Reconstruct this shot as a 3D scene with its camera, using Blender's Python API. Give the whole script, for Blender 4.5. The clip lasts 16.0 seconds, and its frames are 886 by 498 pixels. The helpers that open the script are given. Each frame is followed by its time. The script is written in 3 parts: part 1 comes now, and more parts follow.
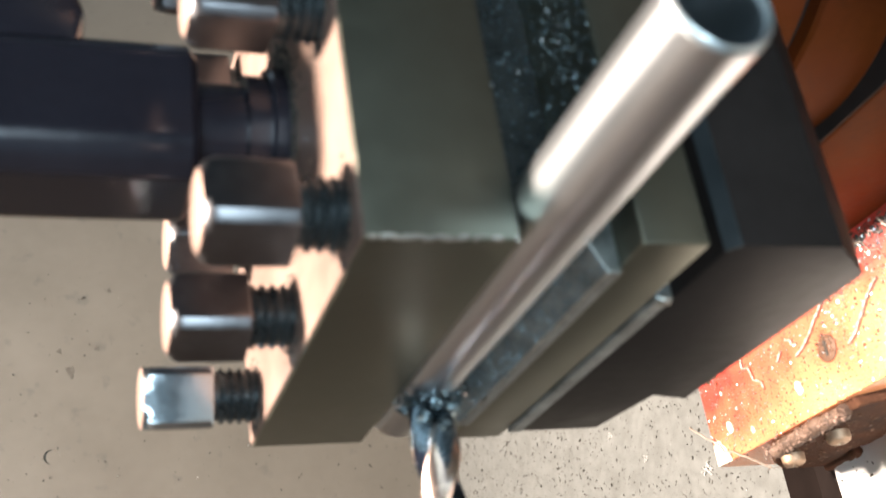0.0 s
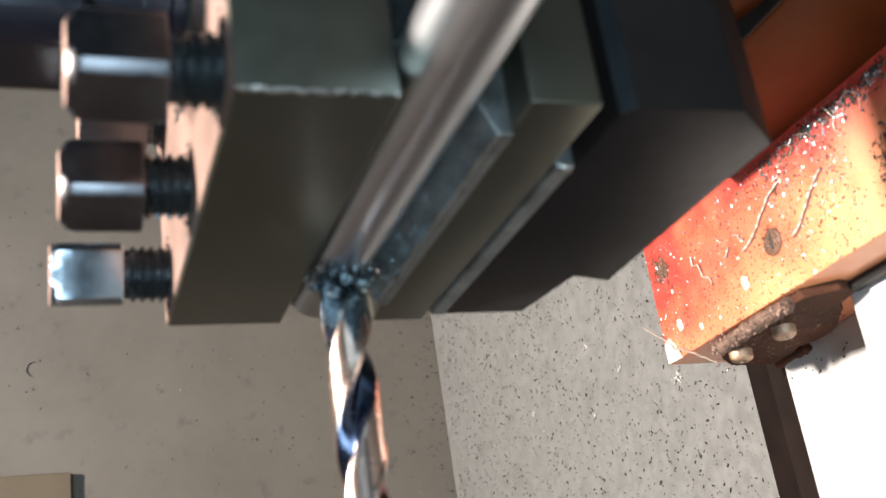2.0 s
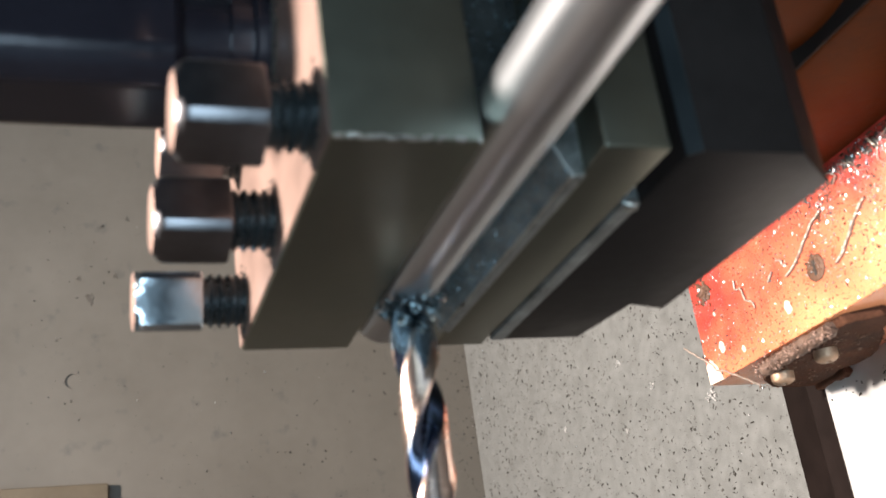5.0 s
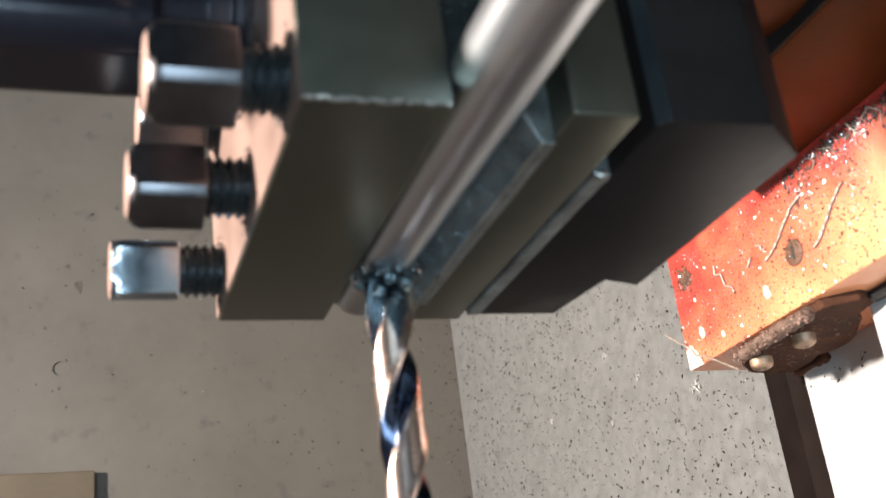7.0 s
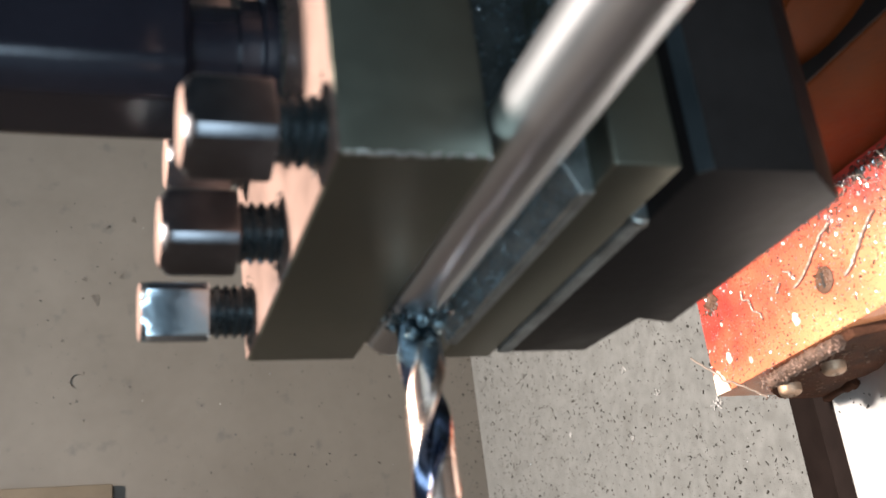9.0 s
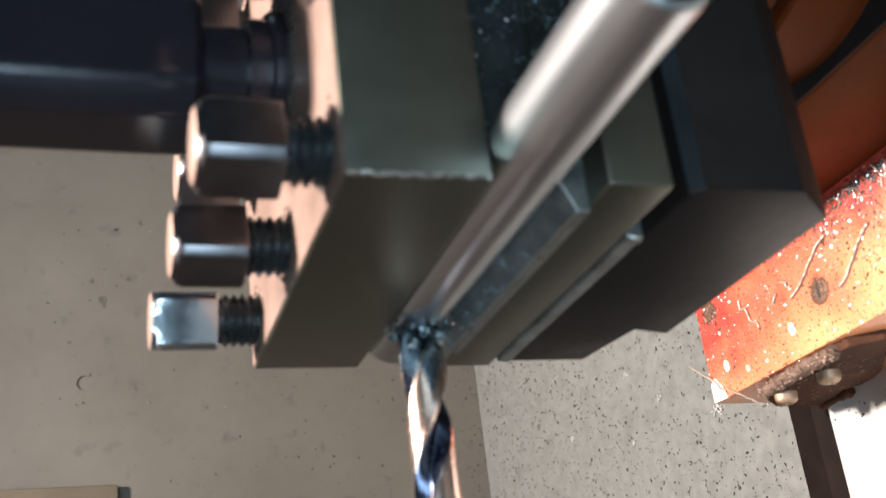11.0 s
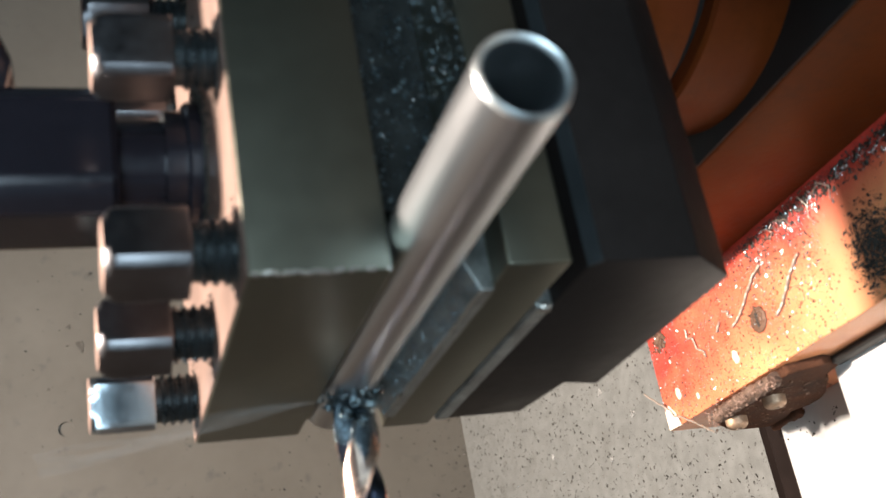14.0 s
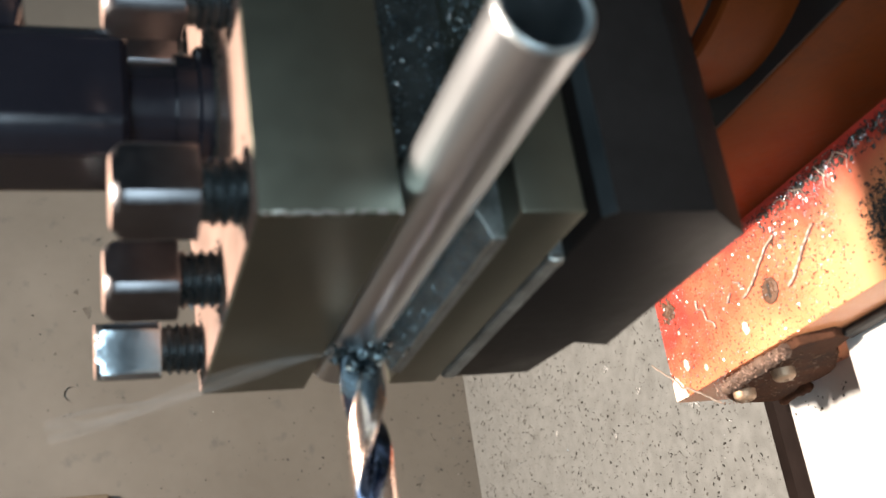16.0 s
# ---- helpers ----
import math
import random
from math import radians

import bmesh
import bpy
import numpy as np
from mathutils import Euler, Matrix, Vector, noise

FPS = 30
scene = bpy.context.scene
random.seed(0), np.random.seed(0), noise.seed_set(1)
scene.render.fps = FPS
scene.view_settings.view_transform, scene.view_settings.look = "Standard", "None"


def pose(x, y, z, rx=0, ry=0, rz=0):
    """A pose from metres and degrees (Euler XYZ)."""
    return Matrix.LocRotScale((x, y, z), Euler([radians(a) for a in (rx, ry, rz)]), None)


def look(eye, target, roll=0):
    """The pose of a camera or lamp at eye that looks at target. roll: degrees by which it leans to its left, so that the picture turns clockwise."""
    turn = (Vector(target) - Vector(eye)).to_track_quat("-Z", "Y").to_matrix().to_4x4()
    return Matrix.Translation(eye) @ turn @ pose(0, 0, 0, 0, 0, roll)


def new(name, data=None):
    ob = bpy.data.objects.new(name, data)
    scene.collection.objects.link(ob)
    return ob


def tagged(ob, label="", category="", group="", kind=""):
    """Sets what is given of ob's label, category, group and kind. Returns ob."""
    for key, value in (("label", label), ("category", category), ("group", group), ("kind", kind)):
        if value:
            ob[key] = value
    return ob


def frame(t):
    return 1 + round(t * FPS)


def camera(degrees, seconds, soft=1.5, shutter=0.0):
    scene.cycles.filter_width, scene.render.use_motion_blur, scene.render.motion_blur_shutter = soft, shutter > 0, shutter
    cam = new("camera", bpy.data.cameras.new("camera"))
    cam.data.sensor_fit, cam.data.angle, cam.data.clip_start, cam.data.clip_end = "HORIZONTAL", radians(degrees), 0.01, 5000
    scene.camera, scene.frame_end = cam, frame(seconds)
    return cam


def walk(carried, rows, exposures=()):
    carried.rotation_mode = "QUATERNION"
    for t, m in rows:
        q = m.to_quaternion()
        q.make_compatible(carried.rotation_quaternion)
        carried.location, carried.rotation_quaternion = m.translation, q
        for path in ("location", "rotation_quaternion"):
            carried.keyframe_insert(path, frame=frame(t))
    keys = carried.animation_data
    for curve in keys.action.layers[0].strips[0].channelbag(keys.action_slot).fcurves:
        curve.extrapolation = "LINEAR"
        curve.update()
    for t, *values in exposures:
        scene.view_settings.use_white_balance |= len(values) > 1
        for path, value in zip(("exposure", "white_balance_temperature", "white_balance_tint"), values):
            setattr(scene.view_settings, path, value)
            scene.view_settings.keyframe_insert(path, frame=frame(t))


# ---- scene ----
# All sizes below are in millimetres from the near top corner of the tool post; mm() turns them into metres,
# with the chip tray 0.8 m over the workshop floor.
LIFT = 1.072
cam = camera(43.7, 16.0, soft=1.4, shutter=0.4)
cam.data.dof.use_dof, cam.data.dof.focus_distance, cam.data.dof.aperture_fstop = True, 0.42, 33
ROWS = [
    (0.0, -0.0569, -0.1054, 0.0342, 3.16, 70.01, -114.43),
    (0.5, -0.0550, -0.1045, 0.0243, 0.07, 70.45, -115.07),
    (1.0, -0.0610, -0.1038, 0.0189, -0.20, 69.89, -114.20),
    (1.5, -0.0613, -0.1054, 0.0205, -0.50, 70.11, -114.53),
    (2.0, -0.0649, -0.1041, 0.0199, -0.55, 70.04, -114.25),
    (2.5, -0.0628, -0.1070, 0.0224, -0.77, 70.19, -115.10),
    (3.0, -0.0648, -0.1063, 0.0246, -0.14, 70.35, -114.25),
    (3.5, -0.0647, -0.1080, 0.0251, -0.04, 70.67, -114.28),
    (4.0, -0.0638, -0.1096, 0.0287, 0.43, 71.02, -113.87),
    (6.5, -0.0670, -0.1104, 0.0294, 1.89, 71.07, -112.21),
    (7.0, -0.0691, -0.1106, 0.0268, 2.68, 70.85, -111.35),
    (7.5, -0.0715, -0.1093, 0.0276, 4.08, 71.14, -109.91),
    (8.0, -0.0648, -0.1073, 0.0265, 4.20, 71.12, -109.84),
    (8.5, -0.0618, -0.1099, 0.0302, 3.55, 71.57, -110.62),
    (9.0, -0.0620, -0.1102, 0.0293, 2.46, 71.50, -111.74),
    (9.2, -0.0611, -0.1119, 0.0297, 2.66, 71.62, -111.74),
    (11.3, -0.0628, -0.1161, 0.0307, 3.74, 71.71, -110.52),
    (11.5, -0.0628, -0.1158, 0.0293, 3.55, 71.58, -110.72),
    (12.0, -0.0625, -0.1157, 0.0270, 3.29, 71.33, -111.07),
    (12.5, -0.0615, -0.1143, 0.0252, 3.01, 71.13, -111.40),
    (13.0, -0.0632, -0.1132, 0.0234, 2.88, 70.96, -111.06),
    (13.5, -0.0731, -0.1238, 0.0225, -0.19, 70.86, -114.53),
    (14.0, -0.0573, -0.1286, 0.0220, -5.80, 70.99, -121.16),
    (14.5, -0.0583, -0.1296, 0.0269, -4.57, 71.62, -119.57),
    (15.0, -0.0540, -0.1254, 0.0241, -4.70, 71.87, -119.43),
    (15.5, -0.0591, -0.1220, 0.0210, -3.64, 71.74, -117.69),
    (16.0, -0.0606, -0.1245, 0.0219, -2.76, 71.51, -116.90),
]
walk(cam, [(t, pose(x, y, z + LIFT, rx, ry, rz)) for t, x, y, z, rx, ry, rz in ROWS],
     [(0.0, 0.46, 6500, 10), (0.5, 0.38, 6450, 10), (1.0, 0.1, 6300, 10), (1.5, -0.09, 6150, 10), (2.0, -0.12, 6100, 10), (4.0, -0.19, 6100, 10), (8.0, -0.19, 6100, 10),
      (12.5, -0.16, 6150, 10), (13.5, -0.22, 6250, 10), (14.5, -0.12, 6450, 10), (16.0, -0.07, 6500, 10)])


def mm(x, y, z):
    return Vector((x * 0.001, y * 0.001, z * 0.001 + LIFT))


# ---- light ----
world = bpy.data.worlds.new("workshop")
scene.world = world
world.use_nodes = True
sky = world.node_tree.nodes.new("ShaderNodeTexSky")
sky.sky_type, sky.sun_disc = "NISHITA", False
sky.sun_elevation, sky.sun_rotation = radians(60), radians(20)
world.node_tree.links.new(sky.outputs[0], world.node_tree.nodes["Background"].inputs[0])
world.node_tree.nodes["Background"].inputs[1].default_value = 0.12
scene.view_settings.exposure = 0.0


def lamp(name, kind, eye, target, watts, colour, size=0.1, size_y=None):
    data = bpy.data.lights.new(name, kind)
    data.energy, data.color = watts, colour
    if kind == "AREA":
        data.shape, data.size, data.size_y = "RECTANGLE", size, size_y or size
    else:
        data.shadow_soft_size = size
    ob = new(name, data)
    ob.matrix_world = look(mm(*eye), mm(*target))
    return ob


machine = lamp("machine_lamp", "SPOT", (125, 160, 610), (85, 150, -148), 97, (1.0, 0.86, 0.73), 0.032)
machine.data.spot_size, machine.data.spot_blend = radians(132), 0.9
lamp("window_light", "AREA", (-1150, -2560, 820), (-1150, 300, 820), 78, (0.70, 0.90, 1.0), 2.3, 1.1)

# ---- materials ----


def material(name, colour, rough=0.5, metal=0.0, vary=0.25, scale=60.0, bump=0.1, spots=None, spot_scale=200.0, spot_share=0.35, spot_soft=0.04, stretch=(1, 1, 1), coat=0.0, uneven=0.12):
    """Base colour with broad mottling, fine grain and, where given, spots of a second colour."""
    m = bpy.data.materials.new(name)
    m.use_nodes = True
    n, link = m.node_tree.nodes, m.node_tree.links.new
    b = n["Principled BSDF"]
    b.inputs["Metallic"].default_value = metal
    b.inputs["Coat Weight"].default_value = coat
    at = n.new("ShaderNodeTexCoord")
    mapping = n.new("ShaderNodeMapping")
    mapping.inputs["Scale"].default_value = stretch
    link(at.outputs["Object"], mapping.inputs[0])
    broad, fine = n.new("ShaderNodeTexNoise"), n.new("ShaderNodeTexNoise")
    for tex, s, d in ((broad, scale, 4), (fine, scale * 9, 5)):
        tex.inputs["Scale"].default_value, tex.inputs["Detail"].default_value = s, d
        link(mapping.outputs[0], tex.inputs["Vector"])
    mix = n.new("ShaderNodeMix")
    mix.data_type = "RGBA"
    mix.inputs[6].default_value = (*[c * (1 - vary) for c in colour], 1)
    mix.inputs[7].default_value = (*[min(1, c * (1 + vary)) for c in colour], 1)
    blend = n.new("ShaderNodeMath")
    blend.operation = "MULTIPLY_ADD"
    blend.inputs[1].default_value, blend.inputs[2].default_value = 0.35, 0.0
    link(fine.outputs[0], blend.inputs[0])
    total = n.new("ShaderNodeMath")
    total.operation = "MULTIPLY_ADD"
    total.inputs[1].default_value = 0.65
    link(broad.outputs[0], total.inputs[0])
    link(blend.outputs[0], total.inputs[2])
    ramp = n.new("ShaderNodeMapRange")
    ramp.inputs[1].default_value, ramp.inputs[2].default_value = 0.33, 0.67
    link(total.outputs[0], ramp.inputs[0])
    link(ramp.outputs[0], mix.inputs[0])
    colour_out = mix.outputs[2]
    if spots:
        dots = n.new("ShaderNodeTexNoise")
        dots.inputs["Scale"].default_value, dots.inputs["Detail"].default_value = spot_scale, 3
        link(at.outputs["Object"], dots.inputs["Vector"])
        cut = n.new("ShaderNodeMapRange")
        cut.inputs[1].default_value, cut.inputs[2].default_value = 1 - spot_share - spot_soft, 1 - spot_share + spot_soft
        link(dots.outputs[0], cut.inputs[0])
        over = n.new("ShaderNodeMix")
        over.data_type = "RGBA"
        over.inputs[7].default_value = (*spots, 1)
        link(cut.outputs[0], over.inputs[0])
        link(colour_out, over.inputs[6])
        colour_out = over.outputs[2]
    link(colour_out, b.inputs["Base Color"])
    r = n.new("ShaderNodeMapRange")
    r.inputs[3].default_value, r.inputs[4].default_value = max(0.03, rough - uneven), min(1, rough + uneven)
    link(total.outputs[0], r.inputs[0])
    r.inputs[1].default_value, r.inputs[2].default_value = 0.3, 0.7
    link(r.outputs[0], b.inputs["Roughness"])
    if bump:
        relief = n.new("ShaderNodeBump")
        relief.inputs["Strength"].default_value, relief.inputs["Distance"].default_value = bump, 0.0004
        link(fine.outputs[0], relief.inputs["Height"])
        link(relief.outputs[0], b.inputs["Normal"])
    return m


POST = material("olive_oiled_steel", (0.162, 0.161, 0.127), 0.38, 0.9, 0.08, 30, 0.10, uneven=0.06)
BASE = material("dark_blued_steel", (0.025, 0.021, 0.020), 0.45, 0.4, 0.2, 40, 0.10, uneven=0.08)
BOLT = material("bolt_head_steel", (0.17, 0.168, 0.178), 0.37, 1.0, 0.18, 70, 0.05)
# Paler bluish bolt steel with the sky's reflection in its colour.
SKY_LIT = material("sky_lit_steel", (0.42, 0.48, 0.53), 0.22, 1.0, 0.15, 110, 0.06, uneven=0.06)
THREAD = material("oily_black_thread", (0.085, 0.1, 0.107), 0.3, 0.85, 0.3, 200, 0.1)
BLACK = material("blackened_handle", (0.021, 0.020, 0.028), 0.21, 0.25, 0.12, 60, 0.06, uneven=0.06)
TUBE = material("bright_steel_tube", (0.63, 0.645, 0.67), 0.32, 1.0, 0.06, 80, 0.03, stretch=(1, 0.08, 1), uneven=0.04)
SHEEN = material("bluish_sheen_edge", (0.06, 0.07, 0.076), 0.42, 0.8, 0.2, 60, 0.1)
SHIM = material("oily_packing_steel", (0.28, 0.30, 0.295), 0.4, 0.8, 0.5, 160, 0.5)
# Peach steel for upward faces, with the warm lamp light in its colour.
LIT_STEEL = material("lamp_lit_steel", (0.25, 0.165, 0.135), 0.5, 0.5, 0.15, 60, 0.15)
EDGE = material("rubbed_steel_edge", (0.45, 0.42, 0.38), 0.35, 0.9, 0.3, 200, 0.2)
DRILL = material("bright_twist_drill", (0.70, 0.53, 0.45), 0.25, 1.0, 0.06, 120, 0.03, uneven=0.05)
FLUTE = material("blue_black_oxide", (0.085, 0.10, 0.15), 0.2, 1.0, 0.25, 120, 0.05)
OIL = material("oil_packed_chips", (0.055, 0.075, 0.09), 0.22, 0.8, 0.5, 260, 0.5)
BORE = material("darker_tube_bore", (0.42, 0.46, 0.49), 0.4, 1.0, 0.12, 120, 0.1)
RIM = material("pale_bluish_rim", (0.78, 0.84, 0.86), 0.4, 1.0, 0.1, 200, 0.1)
WET = material("oily_blue_swarf", (0.21, 0.27, 0.30), 0.38, 1.0, 0.4, 300, 0.15)
CORE = material("chip_covered_core", (0.045, 0.05, 0.05), 0.35, 0.5, 0.4, 160, 0.3)
# The yellow second colour stands in for lamp glare on the red paint.
ORANGE = material("orange_paint_with_glare", (0.49, 0.047, 0.031), 0.36, 0.0, 0.25, 150, 0.5, spots=(0.81, 0.325, 0.145), spot_scale=30, spot_share=0.5, spot_soft=0.2, coat=0.35)


def glare_towards(mat, start, end, amount):
    """The second colour of a material gains towards one edge, as lamp glare painted into it."""
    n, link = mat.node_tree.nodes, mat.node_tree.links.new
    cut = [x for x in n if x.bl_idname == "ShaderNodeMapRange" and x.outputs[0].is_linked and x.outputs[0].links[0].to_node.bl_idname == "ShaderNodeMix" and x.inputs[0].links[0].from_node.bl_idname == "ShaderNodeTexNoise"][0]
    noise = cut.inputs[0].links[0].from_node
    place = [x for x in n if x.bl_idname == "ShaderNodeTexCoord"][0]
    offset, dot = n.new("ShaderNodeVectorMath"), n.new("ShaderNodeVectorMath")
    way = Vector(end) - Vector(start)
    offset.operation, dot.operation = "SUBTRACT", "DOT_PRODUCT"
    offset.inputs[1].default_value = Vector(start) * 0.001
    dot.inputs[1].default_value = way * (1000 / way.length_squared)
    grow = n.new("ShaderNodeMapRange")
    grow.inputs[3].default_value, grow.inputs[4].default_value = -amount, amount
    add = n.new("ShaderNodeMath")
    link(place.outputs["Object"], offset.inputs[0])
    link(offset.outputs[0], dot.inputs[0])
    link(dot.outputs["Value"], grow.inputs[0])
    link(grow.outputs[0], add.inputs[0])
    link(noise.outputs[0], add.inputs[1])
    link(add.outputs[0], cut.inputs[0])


# Darker copy of the saddle's orange; shade under the post is in its colour.
SHADED_ORANGE = material("shaded_orange_paint", (0.118, 0.026, 0.005), 0.5, 0.0, 0.25, 60, 0.2, spots=(0.11, 0.022, 0.006), spot_scale=60, spot_share=0.4, spot_soft=0.15)
TRAY = material("grimy_grey_enamel", (0.192, 0.196, 0.190), 0.5, 0.0, 0.19, 190, 0.6, spots=(0.155, 0.157, 0.150), spot_scale=60, spot_share=0.36, spot_soft=0.12)
WALL = material("beige_enamel", (0.131, 0.118, 0.101), 0.45, 0.0, 0.08, 12, 0.08, spots=(0.098, 0.092, 0.082), spot_scale=60, spot_share=0.33, spot_soft=0.06)
DARK_ENAMEL = material("near_black_enamel", (0.022, 0.02, 0.019), 0.55, 0.0, 0.3, 30, 0.15)
BED = material("ground_bed_way", (0.56, 0.55, 0.54), 0.4, 0.1, 0.06, 60, 0.05)
FELT = material("grimy_wiper", (0.06, 0.026, 0.015), 0.8, 0.0, 0.6, 120, 0.8)
TAN = material("tan_board", (0.125, 0.10, 0.07), 0.6, 0.0, 0.12, 30, 0.1)
CHIP = material("steel_chip", (0.6, 0.6, 0.6), 0.25, 1.0, 0.3, 300, 0.1)
GOLD = material("warm_steel_swarf", (0.46, 0.37, 0.31), 0.4, 0.6, 0.3, 300, 0.1)
DUST = material("grey_brown_swarf", (0.115, 0.108, 0.098), 0.5, 0.4, 0.5, 300, 0.1)
GRIT = material("dark_grit", (0.05, 0.046, 0.04), 0.55, 0.3, 0.5, 300, 0.1)
STAIN = material("brown_oil_stain", (0.098, 0.088, 0.076), 0.35, 0.0, 0.3, 100, 0.05)
FLUFF = material("pinkish_felt_fluff", (0.30, 0.19, 0.145), 0.8, 0.1, 0.5, 300, 0.3)
BLACK_BROWN = material("black_brown_strip", (0.011, 0.007, 0.006), 0.6, 0.0, 0.3, 60, 0.2)
BRASS = material("dirty_brass_screw", (0.36, 0.24, 0.16), 0.5, 0.6, 0.4, 250, 0.3)
RUST = material("rusty_plug", (0.12, 0.058, 0.032), 0.6, 0.1, 0.4, 200, 0.4)
FLOCK = material("dusty_felt", (0.12, 0.072, 0.05), 0.7, 0.1, 0.4, 250, 0.4)
PALE = material("bare_primer", (0.75, 0.62, 0.50), 0.5, 0.0, 0.1, 200, 0.1)
# Painted glare: the saddle turns yellow towards its front edge.
glare_towards(ORANGE, (50, 111, 34), (7, 101, 34), 0.29)
for _m, _v in ((DARK_ENAMEL, 0.25), (BLACK, 0.6), (FELT, 0.1), (SHADED_ORANGE, 0.1), (BASE, 0.07), (BLACK_BROWN, 0.08)):
    _m.node_tree.nodes["Principled BSDF"].inputs["Specular IOR Level"].default_value = _v
SMOKE = bpy.data.materials.new("thin_smoke")
SMOKE.use_nodes = True
_n, _l = SMOKE.node_tree.nodes, SMOKE.node_tree.links.new
_clear, _mix, _noise, _range, _white = (_n.new(k) for k in ("ShaderNodeBsdfTransparent", "ShaderNodeMixShader", "ShaderNodeTexNoise", "ShaderNodeMapRange", "ShaderNodeBsdfDiffuse"))
_white.inputs[0].default_value = (0.75, 0.72, 0.70, 1)
_noise.inputs["Scale"].default_value = 90
_range.inputs[1].default_value, _range.inputs[2].default_value, _range.inputs[3].default_value, _range.inputs[4].default_value = 0.35, 0.75, 0.0, 0.095
_l(_noise.outputs[0], _range.inputs[0])
_l(_range.outputs[0], _mix.inputs[0])
_l(_clear.outputs[0], _mix.inputs[1])
_l(_white.outputs[0], _mix.inputs[2])
_l(_mix.outputs[0], _n["Material Output"].inputs[0])
ROOM = material("workshop_plaster", (0.22, 0.232, 0.25), 0.8, 0.0, 0.08, 2, 0.1)
HEAD = material("dark_machine_paint", (0.034, 0.029, 0.026), 0.6, 0.0, 0.15, 8, 0.1)
CONCRETE = material("workshop_concrete", (0.25, 0.24, 0.23), 0.85, 0.0, 0.15, 4, 0.2)

# ---- mesh helpers ----


def part(name, bm, mat, parent=None, label="", smooth=None):
    me = bpy.data.meshes.new(name)
    bmesh.ops.recalc_face_normals(bm, faces=bm.faces)
    bm.to_mesh(me)
    bm.free()
    me.materials.append(mat)
    ob = new(name, me)
    if smooth is not None:
        me.set_sharp_from_angle(angle=radians(smooth))
        me.polygons.foreach_set("use_smooth", [True] * len(me.polygons))
    if parent:
        ob.parent = parent
        ob.matrix_parent_inverse = Matrix.Identity(4)
    if label:
        tagged(ob, label)
    return ob


def thing(name, at, label, category, group=""):
    """An empty at a place (mm) that carries the parts of one thing."""
    ob = new(name)
    ob.empty_display_size = 0.01
    ob.matrix_world = Matrix.Translation(mm(*at))
    return tagged(ob, label, category, group)


def box(lo, hi, bevel=0.0, segs=2, bm=None):
    """A box between two corners in local millimetres, with rounded edges."""
    own = bmesh.new()
    bmesh.ops.create_cube(own, size=1)
    lo, hi = Vector(lo) * 0.001, Vector(hi) * 0.001
    for v in own.verts:
        v.co = Vector([lo[i] + (v.co[i] + 0.5) * (hi[i] - lo[i]) for i in range(3)])
    if bevel:
        bmesh.ops.bevel(own, geom=own.edges[:], offset=bevel * 0.001, segments=segs, profile=0.5, affect="EDGES")
    if bm is None:
        return own
    me = bpy.data.meshes.new("tmp")
    own.to_mesh(me)
    own.free()
    bm.from_mesh(me)
    bpy.data.meshes.remove(me)
    return bm


def lathe(profile, segs=48, axis="z", bm=None, squash=None):
    """A turned body from (radius, height) pairs in mm; squash(a, r, h) may return another radius."""
    bm = bm or bmesh.new()
    rings = []
    for r, h in profile:
        ring = []
        for i in range(segs):
            a = 2 * math.pi * i / segs
            rr = squash(a, r, h) if squash else r
            p = (rr * math.cos(a), rr * math.sin(a), h)
            p = {"z": p, "y": (p[0], p[2], p[1]), "x": (p[2], p[0], p[1])}[axis]
            ring.append(bm.verts.new(Vector(p) * 0.001))
        rings.append(ring)
    for a, b in zip(rings, rings[1:]):
        for i in range(segs):
            j = (i + 1) % segs
            bm.faces.new((a[i], a[j], b[j], b[i]))
    for ring in (rings[0], rings[-1]):
        bm.faces.new(ring)
    return bm


def prism(outline, lo, hi, axis, bevel=0.0, segs=2):
    """An outline in the two other axes, pushed from lo to hi along one axis (mm)."""
    bm = bmesh.new()
    k = "xyz".index(axis)
    ends = []
    for h in (lo, hi):
        ring = []
        for p in outline:
            c = list(p)
            c.insert(k, h)
            ring.append(bm.verts.new(Vector(c) * 0.001))
        ends.append(ring)
    n = len(outline)
    for i in range(n):
        j = (i + 1) % n
        bm.faces.new((ends[0][i], ends[0][j], ends[1][j], ends[1][i]))
    bm.faces.new(ends[0])
    bm.faces.new(ends[1])
    if bevel:
        bmesh.ops.bevel(bm, geom=bm.edges[:], offset=bevel * 0.001, segments=segs, profile=0.5, affect="EDGES")
    return bm


def rod(points, radius, segs=6, taper=False):
    """A thin round wire along points (mm)."""
    bm = bmesh.new()
    pts = [Vector(p) * 0.001 for p in points]
    rings = []
    for i, p in enumerate(pts):
        d = (pts[min(i + 1, len(pts) - 1)] - pts[max(i - 1, 0)]).normalized()
        u = d.orthogonal().normalized() if abs(d.z) > 0.9 else d.cross(Vector((0, 0, 1))).normalized()
        w = d.cross(u)
        r = radius * 0.001 * (1 - 0.6 * i / len(pts) if taper else 1)
        rings.append([bm.verts.new(p + r * (math.cos(6.2832 * k / segs) * u + math.sin(6.2832 * k / segs) * w)) for k in range(segs)])
    for a, b in zip(rings, rings[1:]):
        for k in range(segs):
            bm.faces.new((a[k], a[(k + 1) % segs], b[(k + 1) % segs], b[k]))
    bm.faces.new(rings[0])
    bm.faces.new(rings[-1])
    return bm


U = random.uniform

# ---- setting: tray, backsplash, room ----
WALL_Y = 680


